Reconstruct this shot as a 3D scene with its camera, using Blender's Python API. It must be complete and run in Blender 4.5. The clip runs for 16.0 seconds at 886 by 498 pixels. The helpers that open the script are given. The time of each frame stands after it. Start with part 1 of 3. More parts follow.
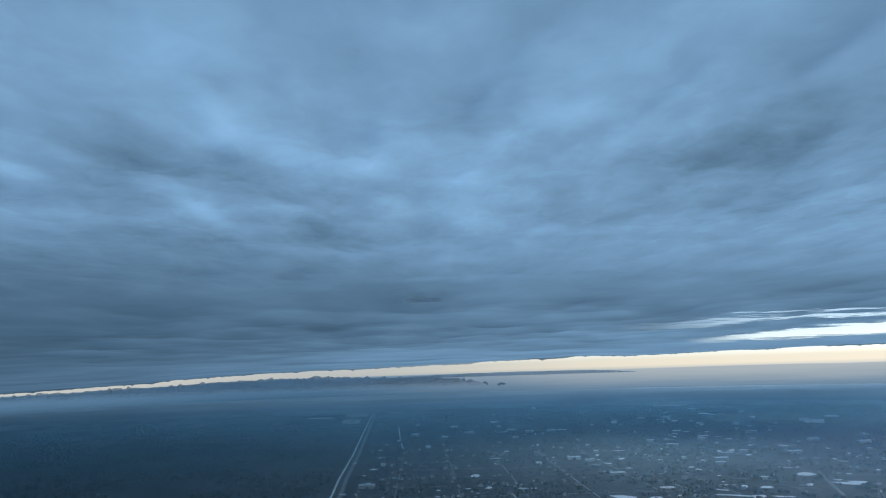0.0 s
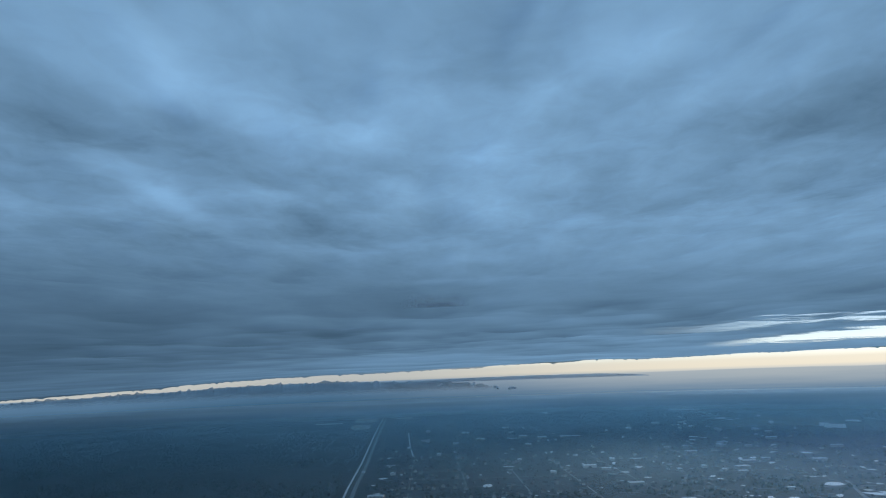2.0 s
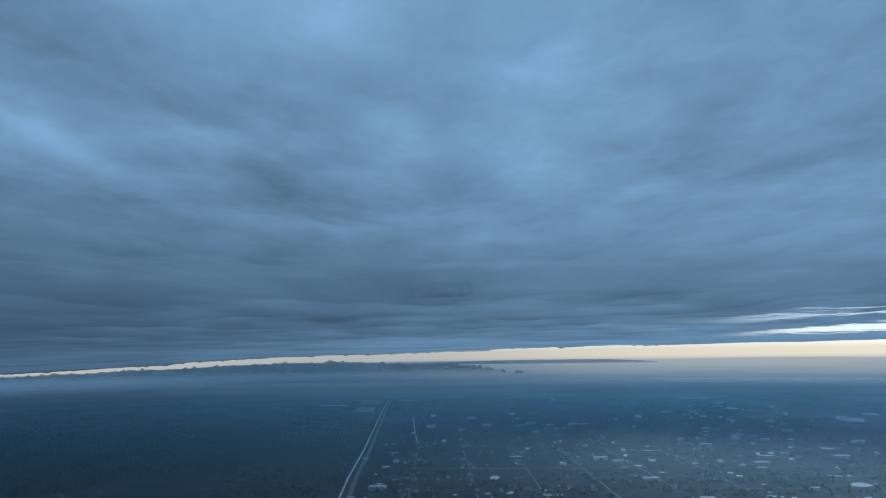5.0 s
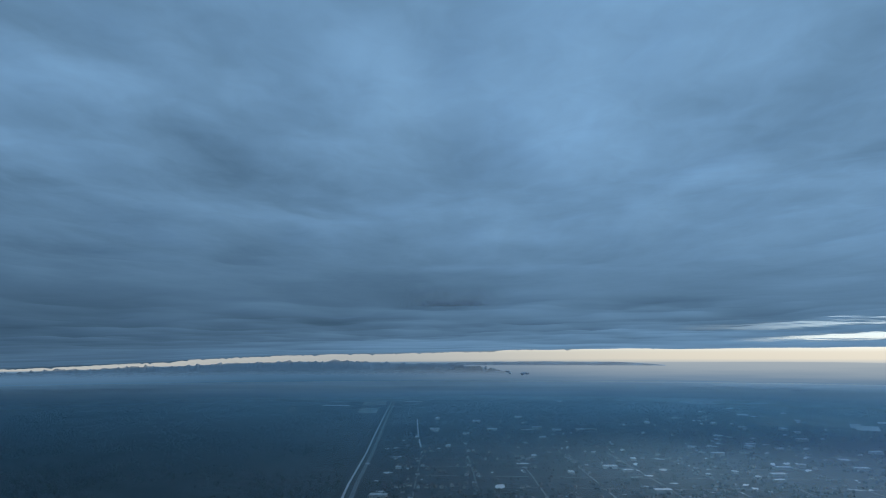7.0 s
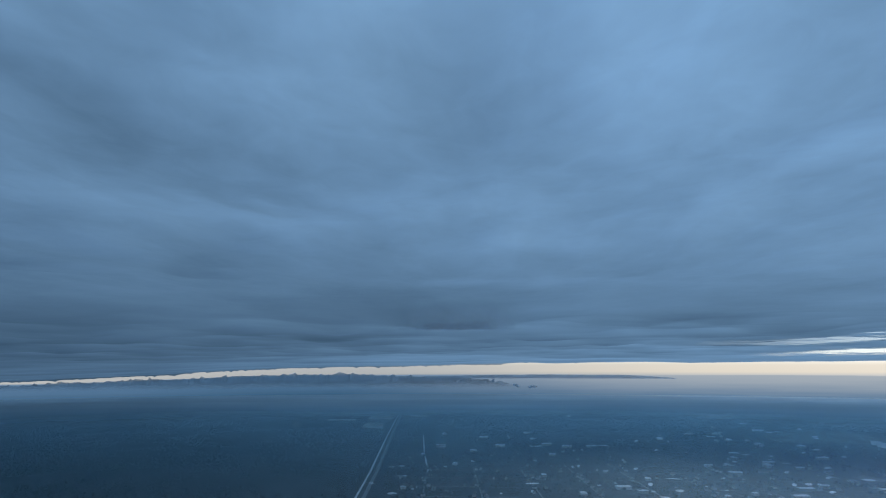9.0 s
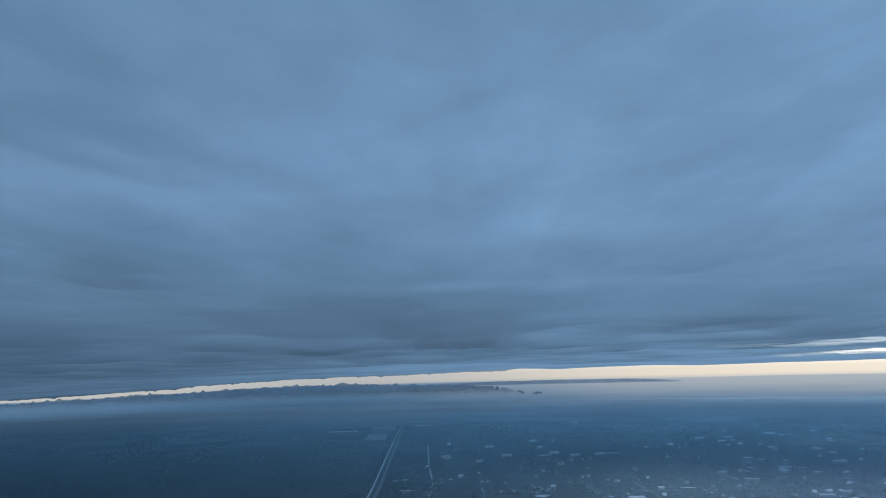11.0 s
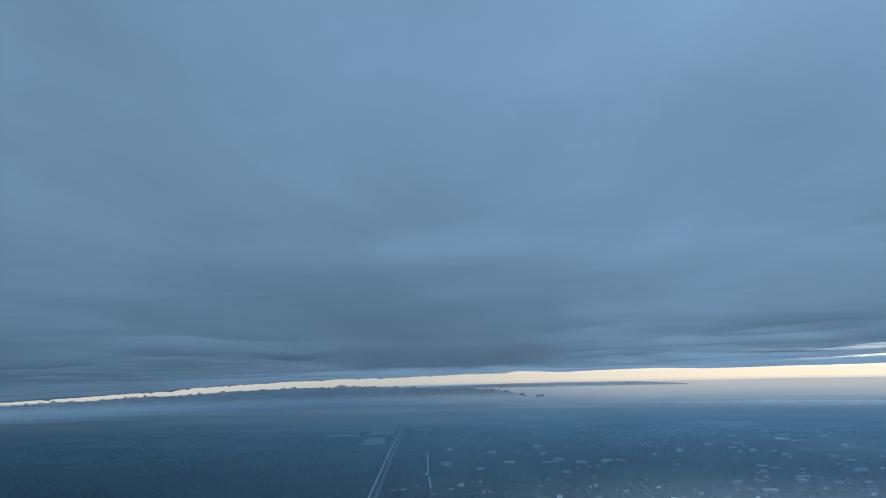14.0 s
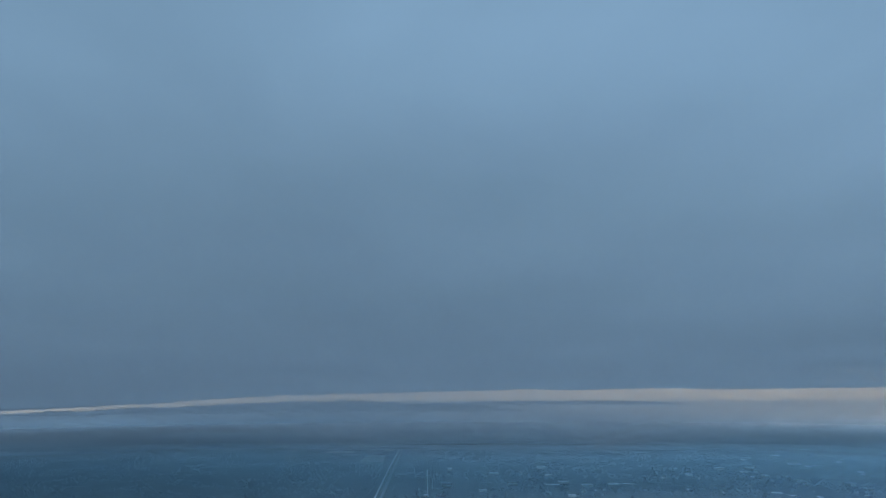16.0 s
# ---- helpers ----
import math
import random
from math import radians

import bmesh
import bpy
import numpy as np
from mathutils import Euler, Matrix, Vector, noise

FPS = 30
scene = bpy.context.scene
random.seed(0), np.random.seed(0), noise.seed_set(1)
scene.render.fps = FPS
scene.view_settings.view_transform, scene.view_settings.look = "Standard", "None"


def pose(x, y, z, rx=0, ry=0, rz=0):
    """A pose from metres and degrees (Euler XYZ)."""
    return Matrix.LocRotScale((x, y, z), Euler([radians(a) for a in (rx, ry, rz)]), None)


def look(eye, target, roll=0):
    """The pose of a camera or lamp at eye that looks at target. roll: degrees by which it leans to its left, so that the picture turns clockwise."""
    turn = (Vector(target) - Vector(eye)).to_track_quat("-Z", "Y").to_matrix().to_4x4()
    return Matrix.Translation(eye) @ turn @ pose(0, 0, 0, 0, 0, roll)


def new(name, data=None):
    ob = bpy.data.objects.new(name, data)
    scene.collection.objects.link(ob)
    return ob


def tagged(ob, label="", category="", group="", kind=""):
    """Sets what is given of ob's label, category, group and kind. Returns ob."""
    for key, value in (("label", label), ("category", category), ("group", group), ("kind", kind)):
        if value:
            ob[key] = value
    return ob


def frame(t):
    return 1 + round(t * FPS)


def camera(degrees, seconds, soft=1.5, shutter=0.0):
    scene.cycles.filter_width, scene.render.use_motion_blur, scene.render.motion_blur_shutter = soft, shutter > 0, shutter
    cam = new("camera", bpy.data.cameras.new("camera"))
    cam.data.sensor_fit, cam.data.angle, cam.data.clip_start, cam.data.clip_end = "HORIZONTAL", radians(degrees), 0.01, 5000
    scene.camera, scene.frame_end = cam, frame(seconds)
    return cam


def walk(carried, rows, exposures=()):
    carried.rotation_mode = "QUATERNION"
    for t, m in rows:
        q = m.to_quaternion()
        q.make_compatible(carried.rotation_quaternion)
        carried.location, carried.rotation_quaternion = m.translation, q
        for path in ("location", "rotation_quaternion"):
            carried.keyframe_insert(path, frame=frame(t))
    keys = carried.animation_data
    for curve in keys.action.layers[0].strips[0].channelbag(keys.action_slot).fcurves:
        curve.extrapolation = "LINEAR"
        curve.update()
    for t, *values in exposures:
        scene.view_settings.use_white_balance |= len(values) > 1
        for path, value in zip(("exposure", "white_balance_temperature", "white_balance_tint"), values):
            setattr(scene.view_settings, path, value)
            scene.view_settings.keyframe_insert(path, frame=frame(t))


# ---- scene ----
cam = camera(67.0, 16.0, soft=1.1)
walk(cam, [
    (0.0, pose(0.00, 0.00, 180.00, 100.216, 1.786, 0.256)),
    (0.5, pose(-0.54, 9.11, 180.94, 100.133, 0.987, 0.249)),
    (1.0, pose(-1.05, 18.20, 181.99, 100.491, 1.010, 0.256)),
    (1.5, pose(-1.54, 27.25, 183.13, 100.605, 1.941, 0.713)),
    (2.0, pose(-2.01, 36.32, 184.37, 100.532, 2.006, 1.065)),
    (2.5, pose(-2.44, 45.38, 185.68, 100.280, 1.597, 1.336)),
    (3.0, pose(-2.85, 54.46, 187.04, 100.198, 1.187, 1.576)),
    (3.5, pose(-3.21, 63.55, 188.47, 99.954, 0.863, 1.597)),
    (4.0, pose(-3.56, 72.67, 189.94, 99.473, 0.868, 1.576)),
    (6.5, pose(-4.80, 119.05, 197.55, 98.814, 0.437, 1.917)),
    (7.0, pose(-4.97, 128.55, 199.07, 98.915, 0.105, 2.027)),
    (7.5, pose(-5.11, 138.13, 200.54, 99.330, 0.287, 2.261)),
    (8.0, pose(-5.24, 147.84, 201.98, 99.554, 0.170, 2.420)),
    (8.5, pose(-5.36, 157.66, 203.37, 99.732, 0.245, 2.539)),
    (9.0, pose(-5.47, 167.61, 204.72, 99.911, 0.079, 2.615)),
    (11.5, pose(-6.06, 219.71, 210.25, 100.548, 2.058, 3.106)),
    (12.0, pose(-6.25, 230.67, 211.08, 100.081, 2.547, 3.244)),
    (12.5, pose(-6.46, 241.85, 211.78, 99.828, 2.329, 3.258)),
    (13.0, pose(-6.73, 253.25, 212.36, 100.158, 1.767, 3.016)),
    (13.5, pose(-7.05, 264.90, 212.80, 100.710, 1.602, 3.017)),
    (14.0, pose(-7.43, 276.79, 213.12, 100.630, 1.305, 2.997)),
    (14.5, pose(-7.89, 288.94, 213.28, 100.718, 1.261, 3.027)),
    (15.0, pose(-8.43, 301.37, 213.29, 101.282, 1.013, 3.125)),
    (15.5, pose(-9.08, 314.09, 213.65, 101.779, 0.300, 3.168)),
    (16.0, pose(-9.84, 327.11, 214.20, 101.944, 0.279, 3.144)),
], exposures=[(0.0, 0.08, 5900, 6), (2.0, 0.03, 5900, 6), (3.5, -0.06, 5850, 6), (7.0, -0.10, 5750, 6), (9.0, -0.08, 5750, 9), (11.5, 0.04, 5950, 10), (13.0, 0.09, 6150, 9),
              (15.0, 0.33, 6200, 10), (15.5, 0.38, 6200, 10), (16.0, 0.55, 6450, 9)])

# ---- sky and sun ----
SUN_AZ, SUN_EL = 80.0, 20.0          # degrees to the east of the line of flight, and above the horizon
world = bpy.data.worlds.new("sky")
scene.world = world
world.use_nodes = True
wn, wl = world.node_tree.nodes, world.node_tree.links
sky = wn.new("ShaderNodeTexSky")
sky.sky_type, sky.sun_disc = "NISHITA", False
sky.sun_elevation, sky.sun_rotation = radians(SUN_EL), radians(SUN_AZ)
sky.altitude = 1500
sky.air_density, sky.dust_density, sky.ozone_density = 1.0, 0.4, 3.0
warm = wn.new("ShaderNodeMix")
warm.data_type, warm.blend_type = "RGBA", "MULTIPLY"
warm.inputs["Factor"].default_value = 1.0
warm.inputs[7].default_value = (1.02, 0.91, 0.97, 1)   # thin high haze takes a little green
wl.new(sky.outputs[0], warm.inputs[6])
wl.new(warm.outputs[2], wn["Background"].inputs["Color"])
wn["Background"].inputs["Strength"].default_value = 0.15

sun = new("sun", bpy.data.lights.new("sun", "SUN"))
sun.data.energy, sun.data.angle, sun.data.color = 3.3, radians(30), (0.97, 0.95, 0.93)
sun.matrix_world = look((math.sin(radians(SUN_AZ)) * 100, math.cos(radians(SUN_AZ)) * 100, math.tan(radians(SUN_EL)) * 100 + 300), (0, 0, 300))


# ---- materials ----
class Nodes:
    """A small helper to wire up one node material."""

    def __init__(self, name):
        self.m = bpy.data.materials.new(name)
        self.m.use_nodes = True
        self.t = self.m.node_tree
        self.t.nodes.clear()
        self.out = self.t.nodes.new("ShaderNodeOutputMaterial")
        self.place = self.t.nodes.new("ShaderNodeNewGeometry").outputs["Position"]

    def put(self, slot, value):
        if hasattr(value, "is_linked") and value.is_output:
            self.t.links.new(value, slot)
        elif value is not None:
            slot.default_value = value

    def math(self, op, a, b=0.0, clamp=False):
        n = self.t.nodes.new("ShaderNodeMath")
        n.operation, n.use_clamp = op, clamp
        self.put(n.inputs[0], a)
        self.put(n.inputs[1], b)
        return n.outputs[0]

    def stretch(self, scale, turn=0.0, shift=(0, 0, 0)):
        n = self.t.nodes.new("ShaderNodeMapping")
        self.put(n.inputs["Vector"], self.place)
        n.inputs["Scale"].default_value = scale
        n.inputs["Rotation"].default_value = (0, 0, radians(turn))
        n.inputs["Location"].default_value = shift
        return n.outputs[0]

    def noise(self, vector, scale, detail=4.0, rough=0.55, warp=0.0):
        n = self.t.nodes.new("ShaderNodeTexNoise")
        self.put(n.inputs["Vector"], vector)
        n.inputs["Scale"].default_value, n.inputs["Detail"].default_value = scale, detail
        n.inputs["Roughness"].default_value, n.inputs["Distortion"].default_value = rough, warp
        return n.outputs["Fac"]

    def cells(self, vector, scale):
        n = self.t.nodes.new("ShaderNodeTexVoronoi")
        self.put(n.inputs["Vector"], vector)
        n.inputs["Scale"].default_value = scale
        return n.outputs["Color"]

    def ramp(self, fac, *stops):
        n = self.t.nodes.new("ShaderNodeValToRGB")
        self.put(n.inputs[0], fac)
        e = n.color_ramp.elements
        while len(e) < len(stops):
            e.new(0.5)
        for slot, (at, c) in zip(e, stops):
            slot.position = at
            slot.color = (c, c, c, 1) if isinstance(c, (int, float)) else (*c, 1)
        return n.outputs["Color"]

    def between(self, value, lo, hi, to_lo=0.0, to_hi=1.0, smooth=True):
        n = self.t.nodes.new("ShaderNodeMapRange")
        n.interpolation_type = "SMOOTHSTEP" if smooth else "LINEAR"
        for slot, v in zip(n.inputs[:5], (value, lo, hi, to_lo, to_hi)):
            self.put(slot, v)
        return n.outputs[0]

    def mix(self, fac, a, b, blend="MIX"):
        n = self.t.nodes.new("ShaderNodeMix")
        n.data_type, n.blend_type = "RGBA", blend
        self.put(n.inputs["Factor"], fac)
        for slot, c in ((n.inputs[6], a), (n.inputs[7], b)):
            self.put(slot, (*c, 1) if isinstance(c, tuple) else c)
        return n.outputs[2]

    def axes(self, vector=None):
        n = self.t.nodes.new("ShaderNodeSeparateXYZ")
        self.put(n.inputs[0], vector or self.place)
        return n.outputs

    def shader(self, kind, **slots):
        n = self.t.nodes.new(kind)
        for key, v in slots.items():
            self.put(n.inputs[key.replace("_", " ")], (*v, 1) if isinstance(v, tuple) and len(v) == 3 else v)
        return n.outputs[0]

    def blend(self, fac, a, b):
        n = self.t.nodes.new("ShaderNodeMixShader")
        self.put(n.inputs[0], fac)
        self.t.links.new(a, n.inputs[1])
        self.t.links.new(b, n.inputs[2])
        return n.outputs[0]

    def bump(self, height, distance):
        n = self.t.nodes.new("ShaderNodeBump")
        self.put(n.inputs["Height"], height)
        n.inputs["Distance"].default_value = distance
        return n.outputs[0]

    def soft_up(self, up=1.0, own=0.2):
        """Light is scattered so often inside a cloud that its folds shade only softly: a normal drawn towards the vertical."""
        n = self.t.nodes.new("ShaderNodeVectorMath")
        n.operation = "MULTIPLY_ADD"
        self.put(n.inputs[0], self.t.nodes.new("ShaderNodeNewGeometry").outputs["Normal"])
        n.inputs[1].default_value, n.inputs[2].default_value = (own, own, own), (0, 0, up * (1 - own))
        return n.outputs[0]

    def done(self, surface):
        self.t.links.new(surface, self.out.inputs["Surface"])
        return self.m


def plain(name, dark, light, scale=0.3, rough=0.8, metal=0.0):
    """A surface of two tones, stained at two scales, that also differs from piece to piece."""
    k = Nodes(name)
    n = k.math("MULTIPLY", k.noise(k.place, scale, 5), k.noise(k.place, scale * 9, 3))
    info = k.t.nodes.new("ShaderNodeObjectInfo").outputs["Random"]
    fac = k.math("ADD", k.between(n, 0.12, 0.4), k.math("MULTIPLY", k.math("SUBTRACT", info, 0.5), 0.7), clamp=True)
    col = k.mix(fac, dark, light)
    return k.done(k.shader("ShaderNodeBsdfPrincipled", Base_Color=col, Roughness=rough, Metallic=metal))


def cloud_deck_material():
    """Stratocumulus: light seeps through from above, more where the cloud is thin; dimmed ahead and westwards."""
    k = Nodes("cloud_deck")
    x, y, z = k.axes()
    big = k.noise(k.stretch((1, 0.8, 0.3)), 0.017, 3, 0.5, 0.5)
    lump = k.noise(k.stretch((1, 0.66, 0.5), -8), 0.065, 4, 0.52, 0.5)
    wisp = k.noise(k.stretch((1, 0.8, 0.5), 6), 0.17, 4, 0.55, 0.6)
    rib = k.noise(k.stretch((0.75, 1, 0.3), 8), 0.011, 2.5, 0.5, 0.7)
    ridge = k.noise(k.stretch((0.7, 1, 0.3), -6), 0.0034, 2.5, 0.5, 0.6)
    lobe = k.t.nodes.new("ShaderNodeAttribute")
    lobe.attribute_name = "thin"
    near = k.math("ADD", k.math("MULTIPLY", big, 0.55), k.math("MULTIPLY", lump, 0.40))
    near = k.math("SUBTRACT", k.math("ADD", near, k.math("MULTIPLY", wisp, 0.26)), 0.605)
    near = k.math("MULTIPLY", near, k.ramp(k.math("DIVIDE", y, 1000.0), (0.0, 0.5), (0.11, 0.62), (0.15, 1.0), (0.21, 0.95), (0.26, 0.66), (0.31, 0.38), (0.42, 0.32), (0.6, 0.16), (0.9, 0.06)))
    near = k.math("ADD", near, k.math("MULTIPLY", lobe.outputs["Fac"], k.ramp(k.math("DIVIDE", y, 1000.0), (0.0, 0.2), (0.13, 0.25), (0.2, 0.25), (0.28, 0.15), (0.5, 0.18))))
    streak = k.noise(k.stretch((1, 0.34, 0.3), -5), 0.085, 3, 0.55, 0.5)
    near = k.math("ADD", near, k.math("MULTIPLY", k.math("SUBTRACT", streak, 0.5), k.ramp(k.math("DIVIDE", y, 1000.0), (0.17, 0.0), (0.21, 0.22), (0.33, 0.22), (0.42, 0.0))))
    thin = k.math("ADD", near, k.math("MULTIPLY", k.math("SUBTRACT", rib, 0.5), k.ramp(k.math("DIVIDE", y, 2000.0), (0.15, 0.0), (0.28, 0.5), (0.5, 0.3), (0.8, 0.1))))
    thin = k.math("ADD", thin, k.math("MULTIPLY", k.math("SUBTRACT", ridge, 0.5), k.ramp(k.math("DIVIDE", y, 4000.0), (0.14, 0.0), (0.3, 0.6), (0.6, 0.4))))
    let = k.between(thin, -0.34, 0.42, 0.30, 1.04, smooth=False)
    # low-angle dimming put into the tone, lifted far out to light the haze
    far = k.ramp(k.math("DIVIDE", y, 2000.0), (0.04, 1.0), (0.12, 0.97), (0.145, 0.88), (0.175, 0.76), (0.21, 0.60), (0.26, 0.53), (0.4, 0.51), (0.65, 0.62), (1.0, 0.80))
    # tone darker towards the west
    west = k.between(k.math("DIVIDE", x, k.math("ADD", k.math("ABSOLUTE", y), 100.0)), -0.7, 0.3, 0.44, 1.08)
    west = k.math("ADD", 1.0, k.math("MULTIPLY", k.math("SUBTRACT", west, 1.0), k.between(y, 110, 330)))
    let = k.math("MULTIPLY", k.math("MULTIPLY", let, far), west, clamp=True)
    col = k.mix(let, (0.060, 0.106, 0.124), (0.65, 0.93, 1.0))
    soft_normal = k.soft_up(-1.0, 0.2)
    body = k.blend(0.12, k.shader("ShaderNodeBsdfTranslucent", Color=col, Normal=soft_normal),
                   k.shader("ShaderNodeBsdfDiffuse", Color=col, Normal=soft_normal))
    # rifts in the deck to the east, where the bright sky shows through
    tear = k.noise(k.stretch((0.5, 1.6, 0.2)), 0.006, 6, 0.62, 0.4)
    away = k.math("SQRT", k.math("ADD", k.math("MULTIPLY", x, x), k.math("MULTIPLY", y, y)))
    shred = k.noise(k.stretch((0.7, 1.0, 0.2)), 0.022, 5, 0.62, 0.5)
    reach = k.math("ADD", away, k.math("MULTIPLY", k.math("SUBTRACT", tear, 0.5), 620.0))
    reach = k.math("ADD", reach, k.math("MULTIPLY", k.math("SUBTRACT", shred, 0.5), 360.0))
    bearing = k.math("DIVIDE", x, k.math("MAXIMUM", y, 1.0))
    inner = k.between(bearing, 0.36, 0.62, 1500.0, 1160.0, smooth=False)
    past = k.math("SUBTRACT", reach, inner)
    rift = k.math("MULTIPLY", k.between(past, 0, 110), k.between(reach, 1740, 1900, 1.0, 0.0))
    rift = k.math("MULTIPLY", rift, k.math("MULTIPLY", k.between(bearing, 0.34, 0.48), k.between(bearing, 0.85, 1.0, 1.0, 0.0)))
    slit = k.math("MULTIPLY", k.between(reach, 850, 905), k.between(reach, 930, 1010, 1.0, 0.0))
    slit = k.math("MULTIPLY", slit, k.math("MULTIPLY", k.between(bearing, 0.22, 0.55, 0.0, 0.75), k.between(bearing, 0.80, 1.0, 1.0, 0.0)))
    # unseen gap right of the view, added to let sun reach the plain
    clear = k.math("MULTIPLY", k.between(bearing, 0.85, 1.1), k.math("MULTIPLY", k.between(y, 350, 600), k.between(away, 600, 900)))
    hole = k.math("MAXIMUM", k.math("ADD", rift, slit, clamp=True), clear)
    return k.done(k.blend(hole, body, k.shader("ShaderNodeBsdfTransparent")))


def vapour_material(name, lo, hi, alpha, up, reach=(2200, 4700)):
    """Thin vapour: scattered light put into its colour, lo to hi by distance or height, clear where alpha is nought."""
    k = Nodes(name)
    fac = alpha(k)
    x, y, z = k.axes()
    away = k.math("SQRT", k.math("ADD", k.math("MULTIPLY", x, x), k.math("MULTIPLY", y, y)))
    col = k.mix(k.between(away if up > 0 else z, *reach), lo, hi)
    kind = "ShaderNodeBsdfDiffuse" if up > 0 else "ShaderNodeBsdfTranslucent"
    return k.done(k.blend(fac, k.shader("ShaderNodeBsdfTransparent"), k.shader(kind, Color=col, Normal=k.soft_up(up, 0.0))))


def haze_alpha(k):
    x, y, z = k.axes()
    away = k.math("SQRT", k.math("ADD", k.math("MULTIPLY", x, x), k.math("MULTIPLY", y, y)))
    # air haze painted as opacity that grows with distance from the start
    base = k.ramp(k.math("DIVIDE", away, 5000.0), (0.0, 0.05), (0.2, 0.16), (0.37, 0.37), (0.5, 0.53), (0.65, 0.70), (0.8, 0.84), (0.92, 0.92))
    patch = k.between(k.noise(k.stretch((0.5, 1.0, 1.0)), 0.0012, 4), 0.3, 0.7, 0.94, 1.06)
    east = k.between(k.math("DIVIDE", x, k.math("MAXIMUM", y, 1.0)), 0.15, 0.7, 1.0, 1.10)   # denser to the east, for the brighter haze on the sun's side
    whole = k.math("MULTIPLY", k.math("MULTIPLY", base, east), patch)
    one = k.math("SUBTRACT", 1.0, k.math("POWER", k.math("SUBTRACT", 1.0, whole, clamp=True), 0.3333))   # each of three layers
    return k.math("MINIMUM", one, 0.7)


def ground_material():
    k = Nodes("ground")
    x, y, z = k.axes()
    parcel = k.axes(k.cells(k.stretch((1, 0.55, 1), 8), 0.011))[0]
    lots = k.axes(k.cells(k.stretch((1, 0.7, 1), 8), 0.045))[0]
    wood = k.noise(k.place, 0.0035, 6, 0.6)
    fine = k.noise(k.place, 0.06, 5, 0.65)
    col = k.mix(parcel, (0.026, 0.032, 0.034), (0.058, 0.064, 0.066))
    col = k.mix(k.between(wood, 0.48, 0.58), col, (0.017, 0.021, 0.021))
    town = k.math("MULTIPLY", k.between(x, -230, -60), k.between(y, 1900, 2500, 1.0, 0.0))
    col = k.mix(k.math("MULTIPLY", town, k.math("MULTIPLY", lots, 0.12)), col, (0.100, 0.112, 0.114))
    col = k.mix(k.between(fine, 0.35, 0.75), col, (0.011, 0.013, 0.013))
    rough = k.bump(k.noise(k.place, 0.15, 4), 0.6)
    return k.done(k.shader("ShaderNodeBsdfPrincipled", Base_Color=col, Roughness=0.95, Normal=rough))


def water_material():
    k = Nodes("pond_sheen")
    ripple = k.bump(k.noise(k.place, 0.5, 3), 0.02)
    # bright sky reflection of the water put into a pale base colour
    col = k.mix(k.noise(k.place, 0.08, 4), (0.72, 0.76, 0.78), (0.92, 0.94, 0.95))
    return k.done(k.shader("ShaderNodeBsdfPrincipled", Base_Color=col, Roughness=0.55, IOR=1.31, Normal=ripple))


def field_material():
    k = Nodes("pale_field")
    fac = k.math("MULTIPLY", k.noise(k.stretch((0.3, 1.4, 1), 4), 0.02, 5), k.noise(k.place, 0.15, 3))
    col = k.mix(k.between(fac, 0.12, 0.36), (0.66, 0.67, 0.66), (0.90, 0.90, 0.88))
    return k.done(k.shader("ShaderNodeBsdfPrincipled", Base_Color=col, Roughness=0.95))


def stubble_material(name, dark, light):
    k = Nodes(name)
    rows = k.noise(k.stretch((1.2, 0.2, 1), 4), 0.03, 5)
    col = k.mix(k.between(k.math("MULTIPLY", rows, k.noise(k.place, 0.012, 4)), 0.14, 0.34), dark, light)
    return k.done(k.shader("ShaderNodeBsdfPrincipled", Base_Color=col, Roughness=0.95))


def distance_material():
    """Glowing mist backdrop before the horizon: sky light put into its emission, bluer to the west, warmer towards the
    sun, gone at its top.
    """
    k = Nodes("mist_glow")
    x, y, z = k.axes()
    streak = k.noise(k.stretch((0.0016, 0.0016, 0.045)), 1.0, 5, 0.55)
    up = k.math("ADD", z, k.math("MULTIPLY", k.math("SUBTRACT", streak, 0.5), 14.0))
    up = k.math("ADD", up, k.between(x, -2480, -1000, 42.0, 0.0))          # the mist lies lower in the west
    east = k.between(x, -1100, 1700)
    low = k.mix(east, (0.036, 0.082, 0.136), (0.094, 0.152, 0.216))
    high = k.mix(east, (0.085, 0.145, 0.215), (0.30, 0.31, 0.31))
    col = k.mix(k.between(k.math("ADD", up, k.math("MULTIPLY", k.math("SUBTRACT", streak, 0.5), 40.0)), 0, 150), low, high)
    veil = k.math("MULTIPLY", k.between(x, -2200, 1000, 0.30, 0.60), k.between(up, 200, 240, 1.0, 0.0))   # self-glowing veil that tints the bright sky strip, stronger towards the sun
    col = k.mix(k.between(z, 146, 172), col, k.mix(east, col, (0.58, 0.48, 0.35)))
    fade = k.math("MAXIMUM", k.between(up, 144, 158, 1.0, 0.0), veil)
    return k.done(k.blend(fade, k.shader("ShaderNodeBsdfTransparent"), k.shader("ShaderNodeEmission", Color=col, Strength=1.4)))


def cloud_bank_material():
    k = Nodes("low_cloud")
    col = k.mix(k.noise(k.place, 0.012, 5), (0.74, 0.86, 0.98), (0.84, 0.92, 1.0))
    x, y, z = k.axes()
    lit = k.blend(0.5, k.shader("ShaderNodeBsdfDiffuse", Color=col, Normal=k.soft_up(1.0, 0.08)),
                  k.shader("ShaderNodeBsdfTranslucent", Color=col, Normal=k.soft_up(1.0, 0.08)))
    body = k.between(k.math("ADD", z, k.math("MULTIPLY", k.noise(k.place, 0.008, 4), 30.0)), 80, 140, 0.0, 0.55)
    return k.done(k.blend(body, k.shader("ShaderNodeBsdfTransparent"), lit))


